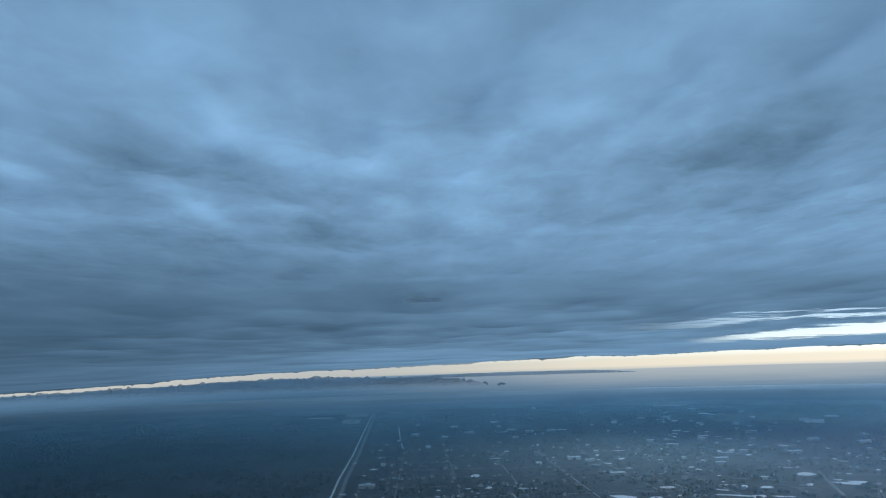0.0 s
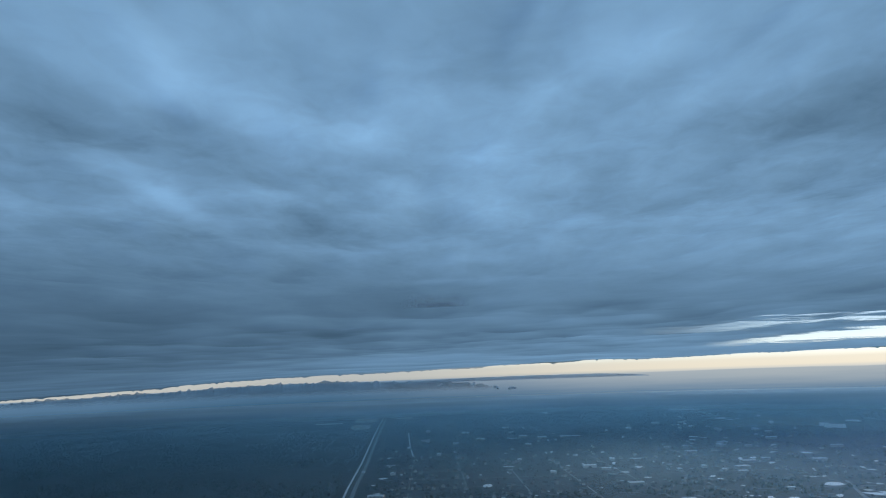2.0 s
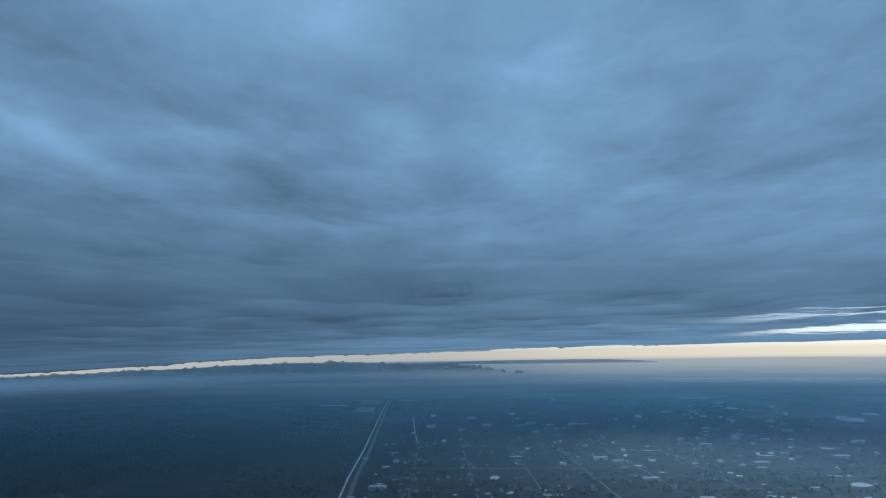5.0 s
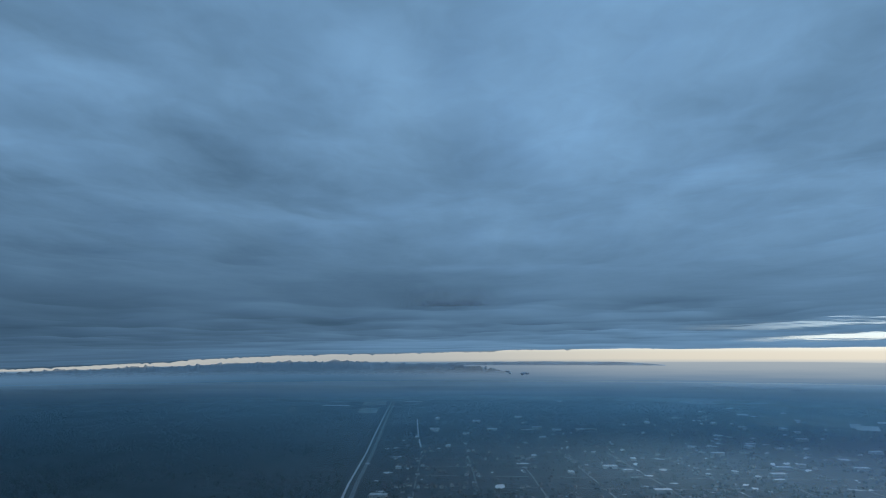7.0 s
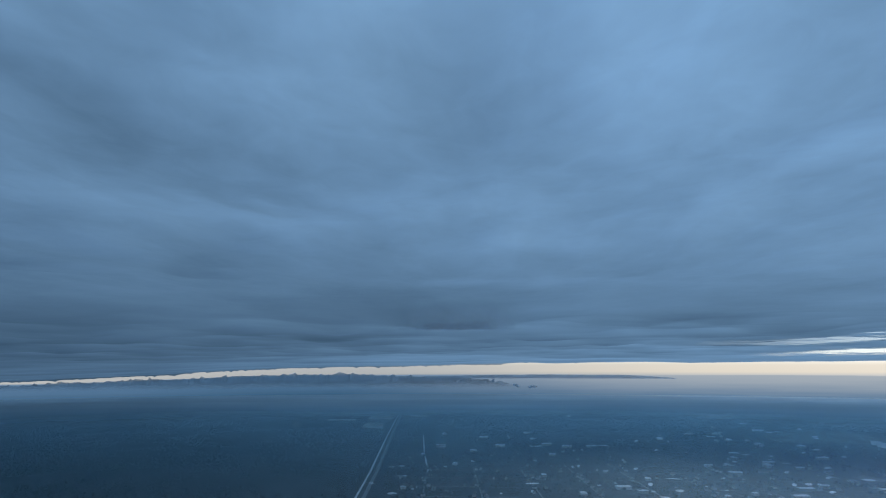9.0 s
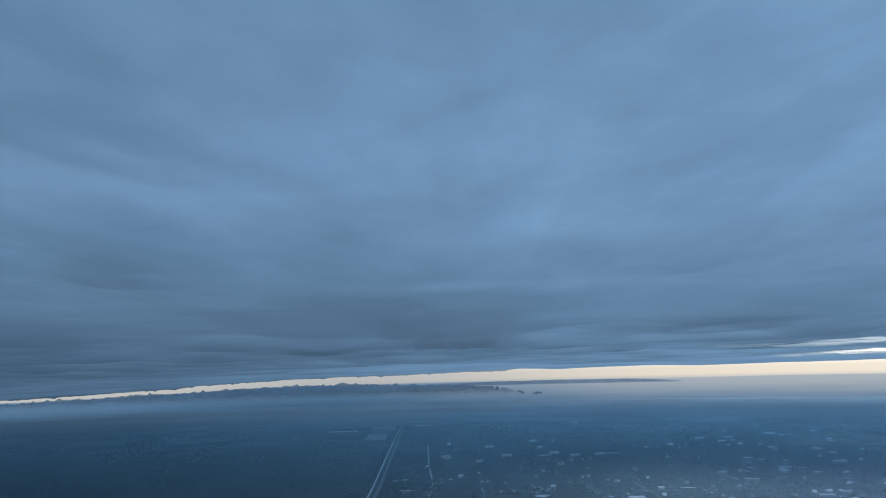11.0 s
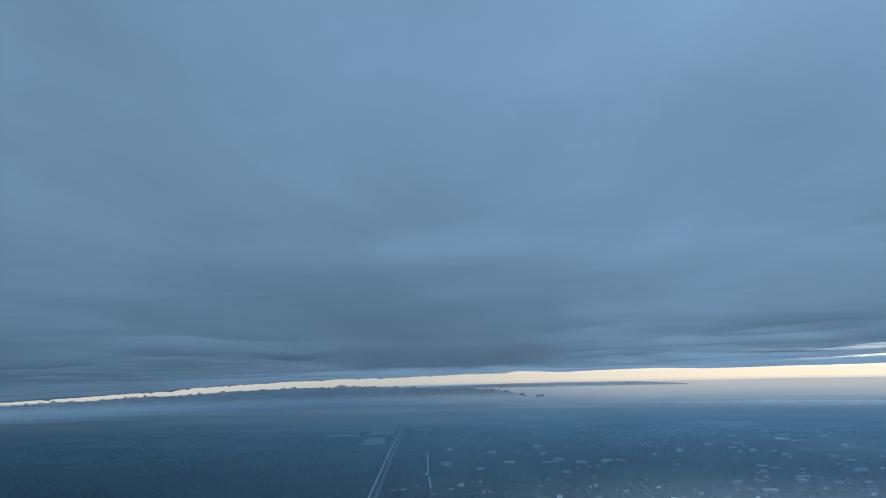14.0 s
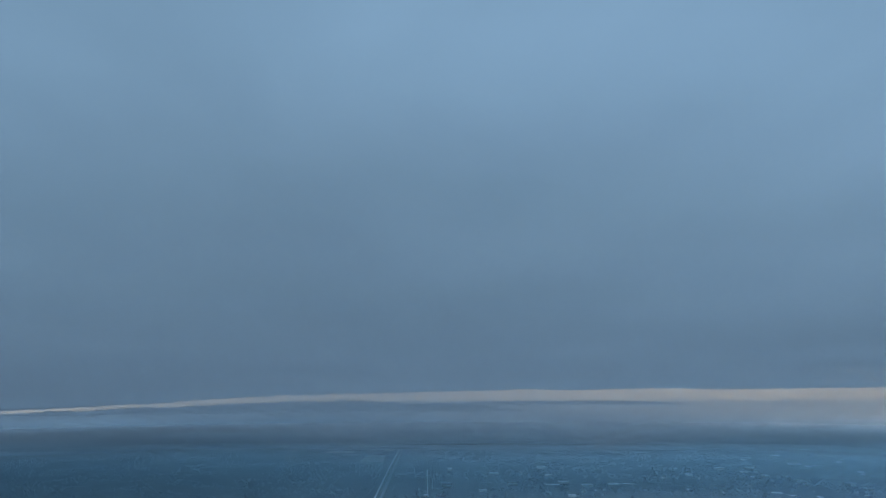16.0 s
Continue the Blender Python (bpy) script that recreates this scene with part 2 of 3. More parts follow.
def scud_alpha(k):
    x, y, z = k.axes()
    low = k.math("ADD", z, k.math("MULTIPLY", k.math("SUBTRACT", k.noise(k.stretch((1, 1, 0.4)), 0.3, 2, 0.5), 0.5), 0.7))
    wisp = k.math("ADD", z, k.math("MULTIPLY", k.math("SUBTRACT", k.noise(k.place, 0.12, 2, 0.5), 0.5), 4.0))
    veil = k.math("MULTIPLY", k.between(low, 213.3, 214.0), k.between(wisp, 215, 221, 1.0, 0.0))
    side = k.math("MULTIPLY", k.between(x, -26, -14), k.between(x, -5, 7, 1.0, 0.0))
    return k.math("MULTIPLY", k.math("MULTIPLY", veil, side), 0.24)


def hem_alpha(k):
    x, y, z = k.axes()
    torn = k.math("SUBTRACT", k.noise(k.stretch((1, 0.4, 0.6)), 0.9, 4, 0.55), 0.5)
    wave = k.math("SUBTRACT", k.noise(k.place, 0.25, 2, 0.5), 0.5)
    edge = k.math("ADD", z, k.math("ADD", k.math("MULTIPLY", torn, 0.9), k.math("MULTIPLY", wave, 0.6)))
    band = k.math("MULTIPLY", k.between(edge, 213.66, 213.96), k.between(k.math("ADD", z, wave), 214.3, 216.2, 1.0, 0.0))
    side = k.math("MULTIPLY", k.between(x, -20.5, -15.5), k.between(x, -4.5, 0.5, 1.0, 0.0))
    return k.math("MULTIPLY", k.math("MULTIPLY", band, side), 0.24)


DECK = cloud_deck_material()
# haze sheets carry airlight as their own colour, paler further out
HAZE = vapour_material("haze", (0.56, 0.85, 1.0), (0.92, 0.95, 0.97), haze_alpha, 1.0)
# scud is tinted darker at its foot, the dim underside put into colour
SCUD = vapour_material("scud", (0.80, 0.82, 0.87), (1.0, 1.0, 1.0), scud_alpha, -1.0, (213.8, 217))
HEM = vapour_material("scud_hem", (0.97, 0.98, 1.0), (1.0, 1.0, 1.0), hem_alpha, -1.0, (213.8, 217))
GROUND, WATER, FIELD, STUBBLE, FAR, BANK = ground_material(), water_material(), field_material(), stubble_material("pale_stubble", (0.22, 0.225, 0.22), (0.48, 0.46, 0.43)), distance_material(), cloud_bank_material()
FALLOW = stubble_material("fallow", (0.06, 0.065, 0.065), (0.17, 0.165, 0.155))
TUFT = plain("dark_vapour", (0.70, 0.70, 0.72), (0.82, 0.82, 0.84), 0.02, 1.0)
CONCRETE = plain("pale_concrete", (0.32, 0.33, 0.34), (0.90, 0.90, 0.88), 0.08)
ASPHALT = plain("worn_asphalt", (0.13, 0.135, 0.14), (0.24, 0.24, 0.24), 0.05, 0.7)
VERGE = plain("verge", (0.035, 0.045, 0.035), (0.07, 0.07, 0.055), 0.05)
WALL = plain("house_wall", (0.22, 0.20, 0.18), (0.55, 0.53, 0.50), 0.4)
ROOF = plain("house_roof", (0.05, 0.05, 0.055), (0.24, 0.22, 0.21), 0.4)
SHEET = plain("sheet_metal_roof", (0.62, 0.64, 0.66), (0.90, 0.91, 0.92), 0.2, 0.5)
LEAF = plain("bare_wood", (0.014, 0.020, 0.015), (0.040, 0.046, 0.034), 0.05, 0.95)


# ---- mesh helpers ----
def mesh(name, verts, faces, material, smooth=False):
    me = bpy.data.meshes.new(name)
    me.from_pydata([tuple(v) for v in verts], [], faces)
    me.materials.append(material)
    if smooth:
        me.polygons.foreach_set("use_smooth", [True] * len(me.polygons))
    me.update()
    return me


def thing(name, me, label, category, group="", kind=""):
    return tagged(new(name, me), label, category, group, kind)


def part(name, me, parent, label="", m=None):
    ob = new(name, me)
    ob.parent = parent
    if m is not None:
        ob.matrix_basis = m
    return tagged(ob, label)


def sheet(name, outline, z, material, thick=0.12):
    """A flat piece with an edge: an outline of (x, y), raised thick above z."""
    n = len(outline)
    top = [(x, y, z + thick) for x, y in outline]
    low = [(x, y, z) for x, y in outline]
    return mesh(name, top + low, [tuple(range(n))] + [(i, n + i, n + (i + 1) % n, (i + 1) % n) for i in range(n)], material)


def blob(rng, w, l, corners=9, rough=0.28):
    """An uneven closed outline of about w by l round the origin."""
    a0, grow = (math.pi / 4, math.sqrt(2)) if corners == 4 else (0.0, 1.0)
    pts = []
    for i in range(corners):
        a = a0 + 2 * math.pi * i / corners
        r = 0.5 * grow * (1 + rng.uniform(-rough, rough))
        pts.append((w * r * math.cos(a), l * r * math.sin(a)))
    return pts


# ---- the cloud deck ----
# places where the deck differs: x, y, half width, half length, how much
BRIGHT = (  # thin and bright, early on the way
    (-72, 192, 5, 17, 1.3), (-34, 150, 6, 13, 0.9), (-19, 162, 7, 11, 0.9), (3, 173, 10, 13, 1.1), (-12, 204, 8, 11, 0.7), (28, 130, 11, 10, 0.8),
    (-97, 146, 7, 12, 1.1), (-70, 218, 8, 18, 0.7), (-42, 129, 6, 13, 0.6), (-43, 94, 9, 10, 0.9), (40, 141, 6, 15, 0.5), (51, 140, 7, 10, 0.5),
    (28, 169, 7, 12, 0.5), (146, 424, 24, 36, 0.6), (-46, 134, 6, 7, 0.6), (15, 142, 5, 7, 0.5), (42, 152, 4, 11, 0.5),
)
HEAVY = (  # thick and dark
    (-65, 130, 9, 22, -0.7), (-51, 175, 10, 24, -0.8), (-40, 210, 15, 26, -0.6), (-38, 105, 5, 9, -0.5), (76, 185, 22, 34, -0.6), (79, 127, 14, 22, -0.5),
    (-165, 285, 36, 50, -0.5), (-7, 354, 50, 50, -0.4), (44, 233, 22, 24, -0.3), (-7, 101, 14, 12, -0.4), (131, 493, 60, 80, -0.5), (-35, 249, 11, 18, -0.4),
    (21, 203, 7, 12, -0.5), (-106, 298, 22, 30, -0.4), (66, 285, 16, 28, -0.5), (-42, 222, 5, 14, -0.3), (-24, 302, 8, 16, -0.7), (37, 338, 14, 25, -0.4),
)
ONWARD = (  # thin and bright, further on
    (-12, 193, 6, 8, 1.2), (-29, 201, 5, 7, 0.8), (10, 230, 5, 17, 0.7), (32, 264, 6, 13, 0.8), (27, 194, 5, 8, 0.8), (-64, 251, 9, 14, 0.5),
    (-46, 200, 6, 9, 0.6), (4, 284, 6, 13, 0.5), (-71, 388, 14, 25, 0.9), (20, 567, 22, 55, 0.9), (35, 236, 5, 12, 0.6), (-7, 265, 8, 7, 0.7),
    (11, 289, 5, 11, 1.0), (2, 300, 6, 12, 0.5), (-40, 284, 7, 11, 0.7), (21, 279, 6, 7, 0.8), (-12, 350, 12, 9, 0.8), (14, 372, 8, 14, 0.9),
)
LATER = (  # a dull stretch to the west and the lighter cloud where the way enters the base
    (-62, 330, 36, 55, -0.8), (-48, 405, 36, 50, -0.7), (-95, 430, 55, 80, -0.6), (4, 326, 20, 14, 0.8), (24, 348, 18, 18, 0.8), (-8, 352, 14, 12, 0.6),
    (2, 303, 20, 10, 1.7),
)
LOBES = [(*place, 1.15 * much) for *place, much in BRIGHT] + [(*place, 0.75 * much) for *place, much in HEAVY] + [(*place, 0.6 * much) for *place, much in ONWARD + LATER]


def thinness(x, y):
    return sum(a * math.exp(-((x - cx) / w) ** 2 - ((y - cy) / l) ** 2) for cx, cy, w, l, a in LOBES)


def puffs(x, y):
    """The hanging lumps of the base: up where the cloud is thin, down where it is heavy."""
    return noise.fractal(Vector((x / 25.0, y / 44.0, 4.0)), 1.0, 2.1, 3) * min(1.0, max(0.25, (460 - y) / 160.0))


def rolls(x, y):
    """Broader lumps of the middle distance."""
    away = math.hypot(x, y)
    start = min(1.0, max(0.0, (away - 330) / 250.0)) * min(1.0, max(0.0, (1900 - away) / 900.0))
    return start * noise.fractal(Vector((x / 80.0, y / 150.0, 9.0)), 1.0, 2.1, 3)


def swells(x, y):
    """The long rolls towards the far rim."""
    start = min(1.0, max(0.0, (math.hypot(x, y) - 750) / 700.0))
    return start * noise.fractal(Vector((x / 330.0, y / 480.0, 2.0)), 0.9, 2.1, 2)


DECK_REACH = 4800.0


def deck_height(x, y):
    """The base of the cloud: level overhead, lower towards its far edge in the west, ragged."""
    away = math.hypot(x, y)
    side = math.degrees(math.atan2(x, y))
    edge = np.interp(side, (-60, -33, -28, -24, -20, -15, -9, -3, 4, 10, 16, 22, 28, 40, 90),
                     (100, 120, 140, 154, 174, 194, 202, 208, 226, 244, 236, 244, 252, 258, 260))
    base = 229 + (edge - 229) * min(1.0, away / DECK_REACH) ** 1.5
    sag = 17.0 * math.exp(-((away - 2600) / 750.0) ** 2) * min(1.0, max(0.0, (side - 1) / 5.0)) * min(1.0, max(0.0, (42 - side) / 6.0))   # a lower stretch to the east
    grain = 2.4 * noise.fractal(Vector((x, y, 0)) / 110.0, 1.0, 2.1, 3) * min(1.0, 900 / max(away, 1.0))
    return base - sag + grain + 1.3 * puffs(x, y) + 3.4 * rolls(x, y) + 5.0 * swells(x, y) * min(1.0, 2500 / max(away, 1.0))


def cloud_deck():
    rings, spokes = 480, 500
    spots, faces = [(0.0, 60.0)], []
    for i in range(rings):
        for j in range(spokes):
            a = 2 * math.pi * j / spokes
            r = 6.0 * (DECK_REACH / 6.0) ** (i / (rings - 1))
            if i == rings - 1:
                r *= 1 + 0.02 * noise.noise(Vector((a * 25, 0, 3))) + 0.01 * noise.noise(Vector((a * 90, 5, 3)))
            spots.append((r * math.sin(a), 60 + r * math.cos(a)))
    for j in range(spokes):
        faces.append((0, 1 + (j + 1) % spokes, 1 + j))
    for i in range(rings - 1):
        a, b = 1 + i * spokes, 1 + (i + 1) * spokes
        for j in range(spokes):
            k = (j + 1) % spokes
            faces.append((a + j, a + k, b + k, b + j))
    heights = [deck_height(x, y) for x, y in spots]
    for j in range(spokes):                    # the ragged lower rim
        a = 2 * math.pi * j / spokes
        rag = 6.0 * noise.fractal(Vector((math.sin(a) * 22, math.cos(a) * 22, 7)), 0.7, 2.2, 4)
        for i in (1, 2, 3):
            heights[-i * spokes + j] += rag
    me = mesh("cloud_deck", [(x, y, z) for (x, y), z in zip(spots, heights)], faces, DECK, True)
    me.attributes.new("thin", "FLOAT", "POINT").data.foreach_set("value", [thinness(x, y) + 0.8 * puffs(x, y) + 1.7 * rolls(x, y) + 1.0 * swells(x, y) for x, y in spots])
    deck = thing("cloud_deck", me, "ragged blue-grey overcast layer with brighter thin places", "cloud", kind="structure")
    rim, cols = heights[-spokes:], 2600
    verts, quads = [], []
    for c in range(cols):                      # shreds that hang from the far rim
        a = 2 * math.pi * c / cols
        j = c * spokes / cols
        top = rim[int(j) % spokes] * (1 - j % 1) + rim[(int(j) + 1) % spokes] * (j % 1)
        p = Vector((math.sin(a) * 150, math.cos(a) * 150, 2.0))
        hang = 2.5 + 9.0 * max(0.0, noise.fractal(p, 0.6, 2.2, 4)) + 5.0 * max(0.0, noise.noise(p * 0.12))
        verts += [(4690 * math.sin(a), 4690 * math.cos(a) + 60, top + 4.0), (4690 * math.sin(a), 4690 * math.cos(a) + 60, top - hang)]
    for c in range(cols):
        n = (c + 1) % cols
        quads.append((2 * c, 2 * n, 2 * n + 1, 2 * c + 1))
    part("fringe", mesh("fringe", verts, quads, DECK, True), deck, "ragged hanging fringe of vapour")
    return deck


cloud_deck()


def scud(y, levels, material, label):
    """A ragged shred of vapour that hangs from the base of the deck."""
    verts, faces, n, m = [], [], 40, len(levels)
    for i in range(n + 1):
        x = -28 + 37 * i / n
        verts += [(x, y + 0.3 * math.sin(x * 0.2) + 0.3 * (z - 210), z) for z in levels]
    for i in range(n):
        faces += [(m * i + k, m * (i + 1) + k, m * (i + 1) + k + 1, m * i + k + 1) for k in range(m - 1)]
    return thing("scud_cloud", mesh("scud_cloud", verts, faces, material, True), label, "cloud")


for far in (333.6, 334.4, 335.2):
    scud(far, (213.0, 214.0, 217, 220, 224), SCUD, "thin grey veil of scud hanging below the overcast")
for far in (334.0, 334.7, 335.4, 336.1):
    scud(far, (213.45, 214.6, 215.5, 217), HEM, "dark torn lower hem of the hanging scud")


# ---- ground, haze and the far distance ----
def disc(name, radius, z, material, rings=24, spokes=96):
    verts, faces = [(0, 0, z)], []
    for i in range(1, rings + 1):
        r = radius * (i / rings) ** 1.5
        verts += [(r * math.sin(2 * math.pi * j / spokes), r * math.cos(2 * math.pi * j / spokes), z) for j in range(spokes)]
    faces += [(0, 1 + (j + 1) % spokes, 1 + j) for j in range(spokes)]
    for i in range(rings - 1):
        a, b = 1 + i * spokes, 1 + (i + 1) * spokes
        faces += [(a + j, a + (j + 1) % spokes, b + (j + 1) % spokes, b + j) for j in range(spokes)]
    me = mesh(name, verts, [f[::-1] for f in faces], material)
    return me


thing("ground", disc("ground", 4960, 0.0, GROUND), "dark winter plain of woods, fields and lots", "ground", kind="structure")
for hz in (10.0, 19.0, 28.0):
    thing("haze_layer", disc("haze_layer", 4540, hz, HAZE), "flat sheets of painted air haze, denser and paler with distance", "haze", kind="stuff")


def mist_glow():
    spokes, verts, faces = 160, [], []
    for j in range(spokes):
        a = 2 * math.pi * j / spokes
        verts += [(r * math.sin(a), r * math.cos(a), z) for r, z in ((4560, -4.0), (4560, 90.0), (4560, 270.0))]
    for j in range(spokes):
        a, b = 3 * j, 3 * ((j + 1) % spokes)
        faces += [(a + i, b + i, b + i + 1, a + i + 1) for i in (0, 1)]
    return thing("backdrop", mesh("backdrop", verts, faces, FAR, True), "far blue-grey mist backdrop with its own glow, warmer towards the sun", "haze", kind="structure")


mist_glow()


def cloud_bank(label, az0, az1, away, base, tops, billow, seed, taper=0.0, knobs=0.0, deep=90.0):
    """A ridge of low cloud along an arc round the start of the flight, with billowing tops."""
    cols, rows = int((az1 - az0) * 14), 11
    verts, faces = [], []
    for i in range(cols + 1):
        u = i / cols
        a = radians(az0 + (az1 - az0) * u)
        p = Vector((a * 60.0, seed, 0))
        heap = 0.35 + 0.5 * noise.fractal(p * 0.45, 0.9, 2.1, 4) + 0.5 * max(0.0, noise.noise(p * 0.3))
        ends = min(1.0, u * 9, (1 - u) * 9) ** 0.6
        top = np.interp(math.degrees(a), *tops)
        crest = base + ends * (top - base) * (1 - taper * abs(2 * u - 1) ** 2.5) + billow * (heap - 0.5) * (1 - taper * abs(2 * u - 1))
        crest += knobs * ends * (max(0.0, noise.noise(Vector((a * 150.0, seed, 1)))) + 0.6 * abs(noise.noise(Vector((a * 420.0, seed, 5)))) - 0.25)
        for j in range(rows):
            c = math.pi * j / (rows - 1)
            q = Vector((a * 55.0, c * 2.2, seed))
            lump = 1 + 0.07 * noise.fractal(q, 0.8, 2.0, 3)
            r = away - deep * math.cos(c) * lump
            z = base + (crest - base) * math.sin(c) ** 0.8 * (lump if 0 < j < rows // 2 else 1.0)
            verts.append((r * math.sin(a), r * math.cos(a), z))
    for i in range(cols):
        for j in range(rows - 1):
            n, m = i * rows + j, (i + 1) * rows + j
            faces.append((n, m, m + 1, n + 1))
    return thing("cloud_bank", mesh("cloud_bank", verts, faces, BANK, True), label, "cloud")


cloud_bank("low blue-grey cumulus bank with knobbly tops over the horizon", -52, 9, 4420, 40, ((-52, -33, -30, -22, -15, -11, -5, -1, 2, 5, 9), (100, 108, 118, 136, 160, 158, 144, 132, 108, 72, 46)), 14, 3.3, knobs=17.0)


def tuft(az, z, size, seed):
    """A small dark shred of cloud in front of the far mist."""
    rng = random.Random(seed)
    bm = bmesh.new()
    for i in range(7):
        ball = bmesh.ops.create_icosphere(bm, subdivisions=2, radius=size * rng.uniform(0.14, 0.26))["verts"]
        at = Vector((rng.uniform(-0.5, 0.5) * size, rng.uniform(-0.1, 0.1) * size, abs(rng.gauss(0, 0.28)) * size))
        for v in ball:
            v.co = Vector((v.co.x * 1.5, v.co.y, v.co.z * 0.8)) * (1 + 0.5 * noise.noise(v.co / size * 5 + Vector((i, seed, 0)))) + at
    me = bpy.data.meshes.new("cloud_tuft")
    bm.to_mesh(me)
    bm.free()
    me.materials.append(TUFT)
    me.polygons.foreach_set("use_smooth", [True] * len(me.polygons))
    ob = thing("cloud_tuft", me, "small dark shred of low cloud in the haze", "cloud", "cloud shreds")
    ob.matrix_basis = pose(4300 * math.sin(radians(az)), 4300 * math.cos(radians(az)), z)


tuft(-1.3, 108, 26, 5)
tuft(1.4, 112, 20, 6)
tuft(3.3, 82, 26, 3)
tuft(4.6, 78, 34, 8)
cloud_bank("long flat blue-grey cloud strip in pale haze", -6, 15.6, 4380, 130, ((-6, 3, 12, 16), (144, 152, 154, 148)), 5, 8.1, 0.5)


# ---- roads ----
def ribbon(name, line, width, z, material, thick=0.12):
    """A strip of that width along a polyline."""
    left, right = [], []
    for i, (x, y) in enumerate(line):
        a, b = line[max(0, i - 1)], line[min(len(line) - 1, i + 1)]
        d = Vector((b[0] - a[0], b[1] - a[1])).normalized()
        left.append((x - d.y * width / 2, y + d.x * width / 2))
        right.append((x + d.y * width / 2, y - d.x * width / 2))
    n = len(line)
    verts = [(x, y, z + thick) for x, y in left + right] + [(x, y, z) for x, y in left + right]
    faces = []
    for i in range(n - 1):
        faces += [(i, n + i, n + i + 1, i + 1), (2 * n + i, i, i + 1, 2 * n + i + 1), (n + i, 3 * n + i, 3 * n + i + 1, n + i + 1)]
    return mesh(name, verts, faces, material)


def shifted(line, off):
    return [(x + off, y) for x, y in line]


HIGHWAY = [(-140, 600), (-170, 1056), (-183, 1204), (-204, 1530), (-220, 1730), (-274, 2420), (-352, 3500)]
highway = thing("road", ribbon("highway_bed", HIGHWAY, 22, 0.0, VERGE, 0.10), "straight pale divided highway across the dark plain", "road", kind="structure")
part("carriageway", ribbon("carriageway", shifted(HIGHWAY, -7.0), 3.4, 0.10, CONCRETE), highway, "pale worn carriageway")
part("carriageway", ribbon("carriageway", shifted(HIGHWAY, 5.5), 6.5, 0.10, ASPHALT), highway, "grey worn carriageway")
part("median", ribbon("median", HIGHWAY, 3.0, 0.10, VERGE, 0.3), highway)


def road(line, width, material, label):
    return thing("road", ribbon("road", line, width, 0.02, material, 0.15), label, "road", kind="structure")


road([(-160, 2250), (-126, 1824), (-97, 1532)], 3.0, CONCRETE, "narrow pale track between fields")
road([(3, 1230), (12, 1126)], 3.5, CONCRETE, "short pale road through the suburb")
road([(88, 1037), (93, 983), (100, 920)], 3.2, CONCRETE, "short pale road through the suburb")
road([(597, 1134), (555, 1024), (514, 912), (480, 820)], 5, ASPHALT, "grey road beside a large pond")
road([(336, 1060), (343, 1028), (351, 940)], 4, ASPHALT, "grey suburban road")
road([(-486, 3477), (-552, 4112)], 7, CONCRETE, "far straight pale road in haze")
road([(-462, 3477), (-549, 4242)], 7, CONCRETE, "far straight pale road in haze")
# the streets of the suburb
for sx in range(9):
    x0 = -90 + sx * 95
    road([(x0 + 12, 960), (x0, 1300), (x0 - 14, 1640 - 40 * (sx % 3))], 2.4, ASPHALT, "narrow grey suburban street")
for sy in range(8):
    y0 = 1000 + sy * 92
    road([(-140, y0 + 10), (300, y0 - 4 * sy), (780 - 30 * (sy % 3), y0 - 12)], 2.4, ASPHALT, "narrow grey suburban street")


# ---- ponds, lots and fields ----
rng = random.Random(11)
PATCHES = []


def patch(name, x, y, w, l, material, label, category, turn=0.0, corners=9, rough=0.25):
    pts = blob(rng, w, l, corners, rough)
    c, s = math.cos(radians(turn)), math.sin(radians(turn))
    me = sheet(name, [(x + px * c - py * s, y + px * s + py * c) for px, py in pts], 0.05, material, 0.12 if material is FIELD else 0.08 if material in (STUBBLE, FALLOW) else 0.4 if material is WATER else 0.3)
    PATCHES.append((x, y, max(w, l) * 0.6))
    return thing(name, me, label, category, kind="structure" if category == "field" else "")


def pond(x, y, w, l, turn=0.0):
    return patch("pond", x, y, w * 0.8, l * 0.7, WATER, "small pond beside the lots, painted pale for its sky reflection", "pond", turn, 7, 0.42)


def lot(x, y, w, l, turn=0.0):
    return patch("paved_lot", x, y, w * 0.74, l * 0.56, CONCRETE, "pale empty paved lot beside the streets", "lot", turn + rng.uniform(-14, 14), rng.choice((4, 5, 6, 7)), 0.3)


def field(x, y, w, l, turn=0.0):
    return patch("field", x, y, w * 1.2, l * 1.2, FIELD, "pale frosted stubble field in the plain", "field", turn, 5, 0.12)


lot(334, 1347, 19, 49, -14)
lot(294, 1289, 27, 22, -13)
lot(313, 1223, 23, 13, -14)
lot(318, 1028, 36, 47, -17)
lot(408, 1033, 26, 14, -22)
lot(386, 995, 20, 13, -21)
lot(445, 934, 37, 13, -25)
lot(694, 1255, 11, 39, -29)
lot(692, 1225, 20, 22, -29)
lot(566, 1178, 34, 20, -26)
lot(587, 1176, 9, 27, -27)
lot(421, 1213, 13, 28, -19)
lot(613, 1105, 16, 18, -29)
lot(624, 1094, 12, 23, -30)
lot(580, 1048, 18, 22, -29)
lot(691, 1122, 22, 25, -32)
lot(522, 1663, 9, 25, -17)
lot(450, 1474, 8, 40, -17)
lot(701, 1607, 7, 25, -24)
lot(648, 1492, 16, 21, -23)
lot(609, 1253, 5, 22, -26)
lot(764, 1403, 8, 30, -29)
lot(758, 1321, 10, 26, -30)
lot(298, 1987, 29, 35, -9)
lot(330, 1985, 27, 17, -9)
lot(210, 1630, 11, 23, -7)
lot(253, 1560, 13, 22, -9)
lot(321, 1598, 10, 22, -11)
lot(271, 1353, 26, 15, -11)
lot(95, 1409, 42, 26, -4)
lot(29, 1069, 11, 14, -2)
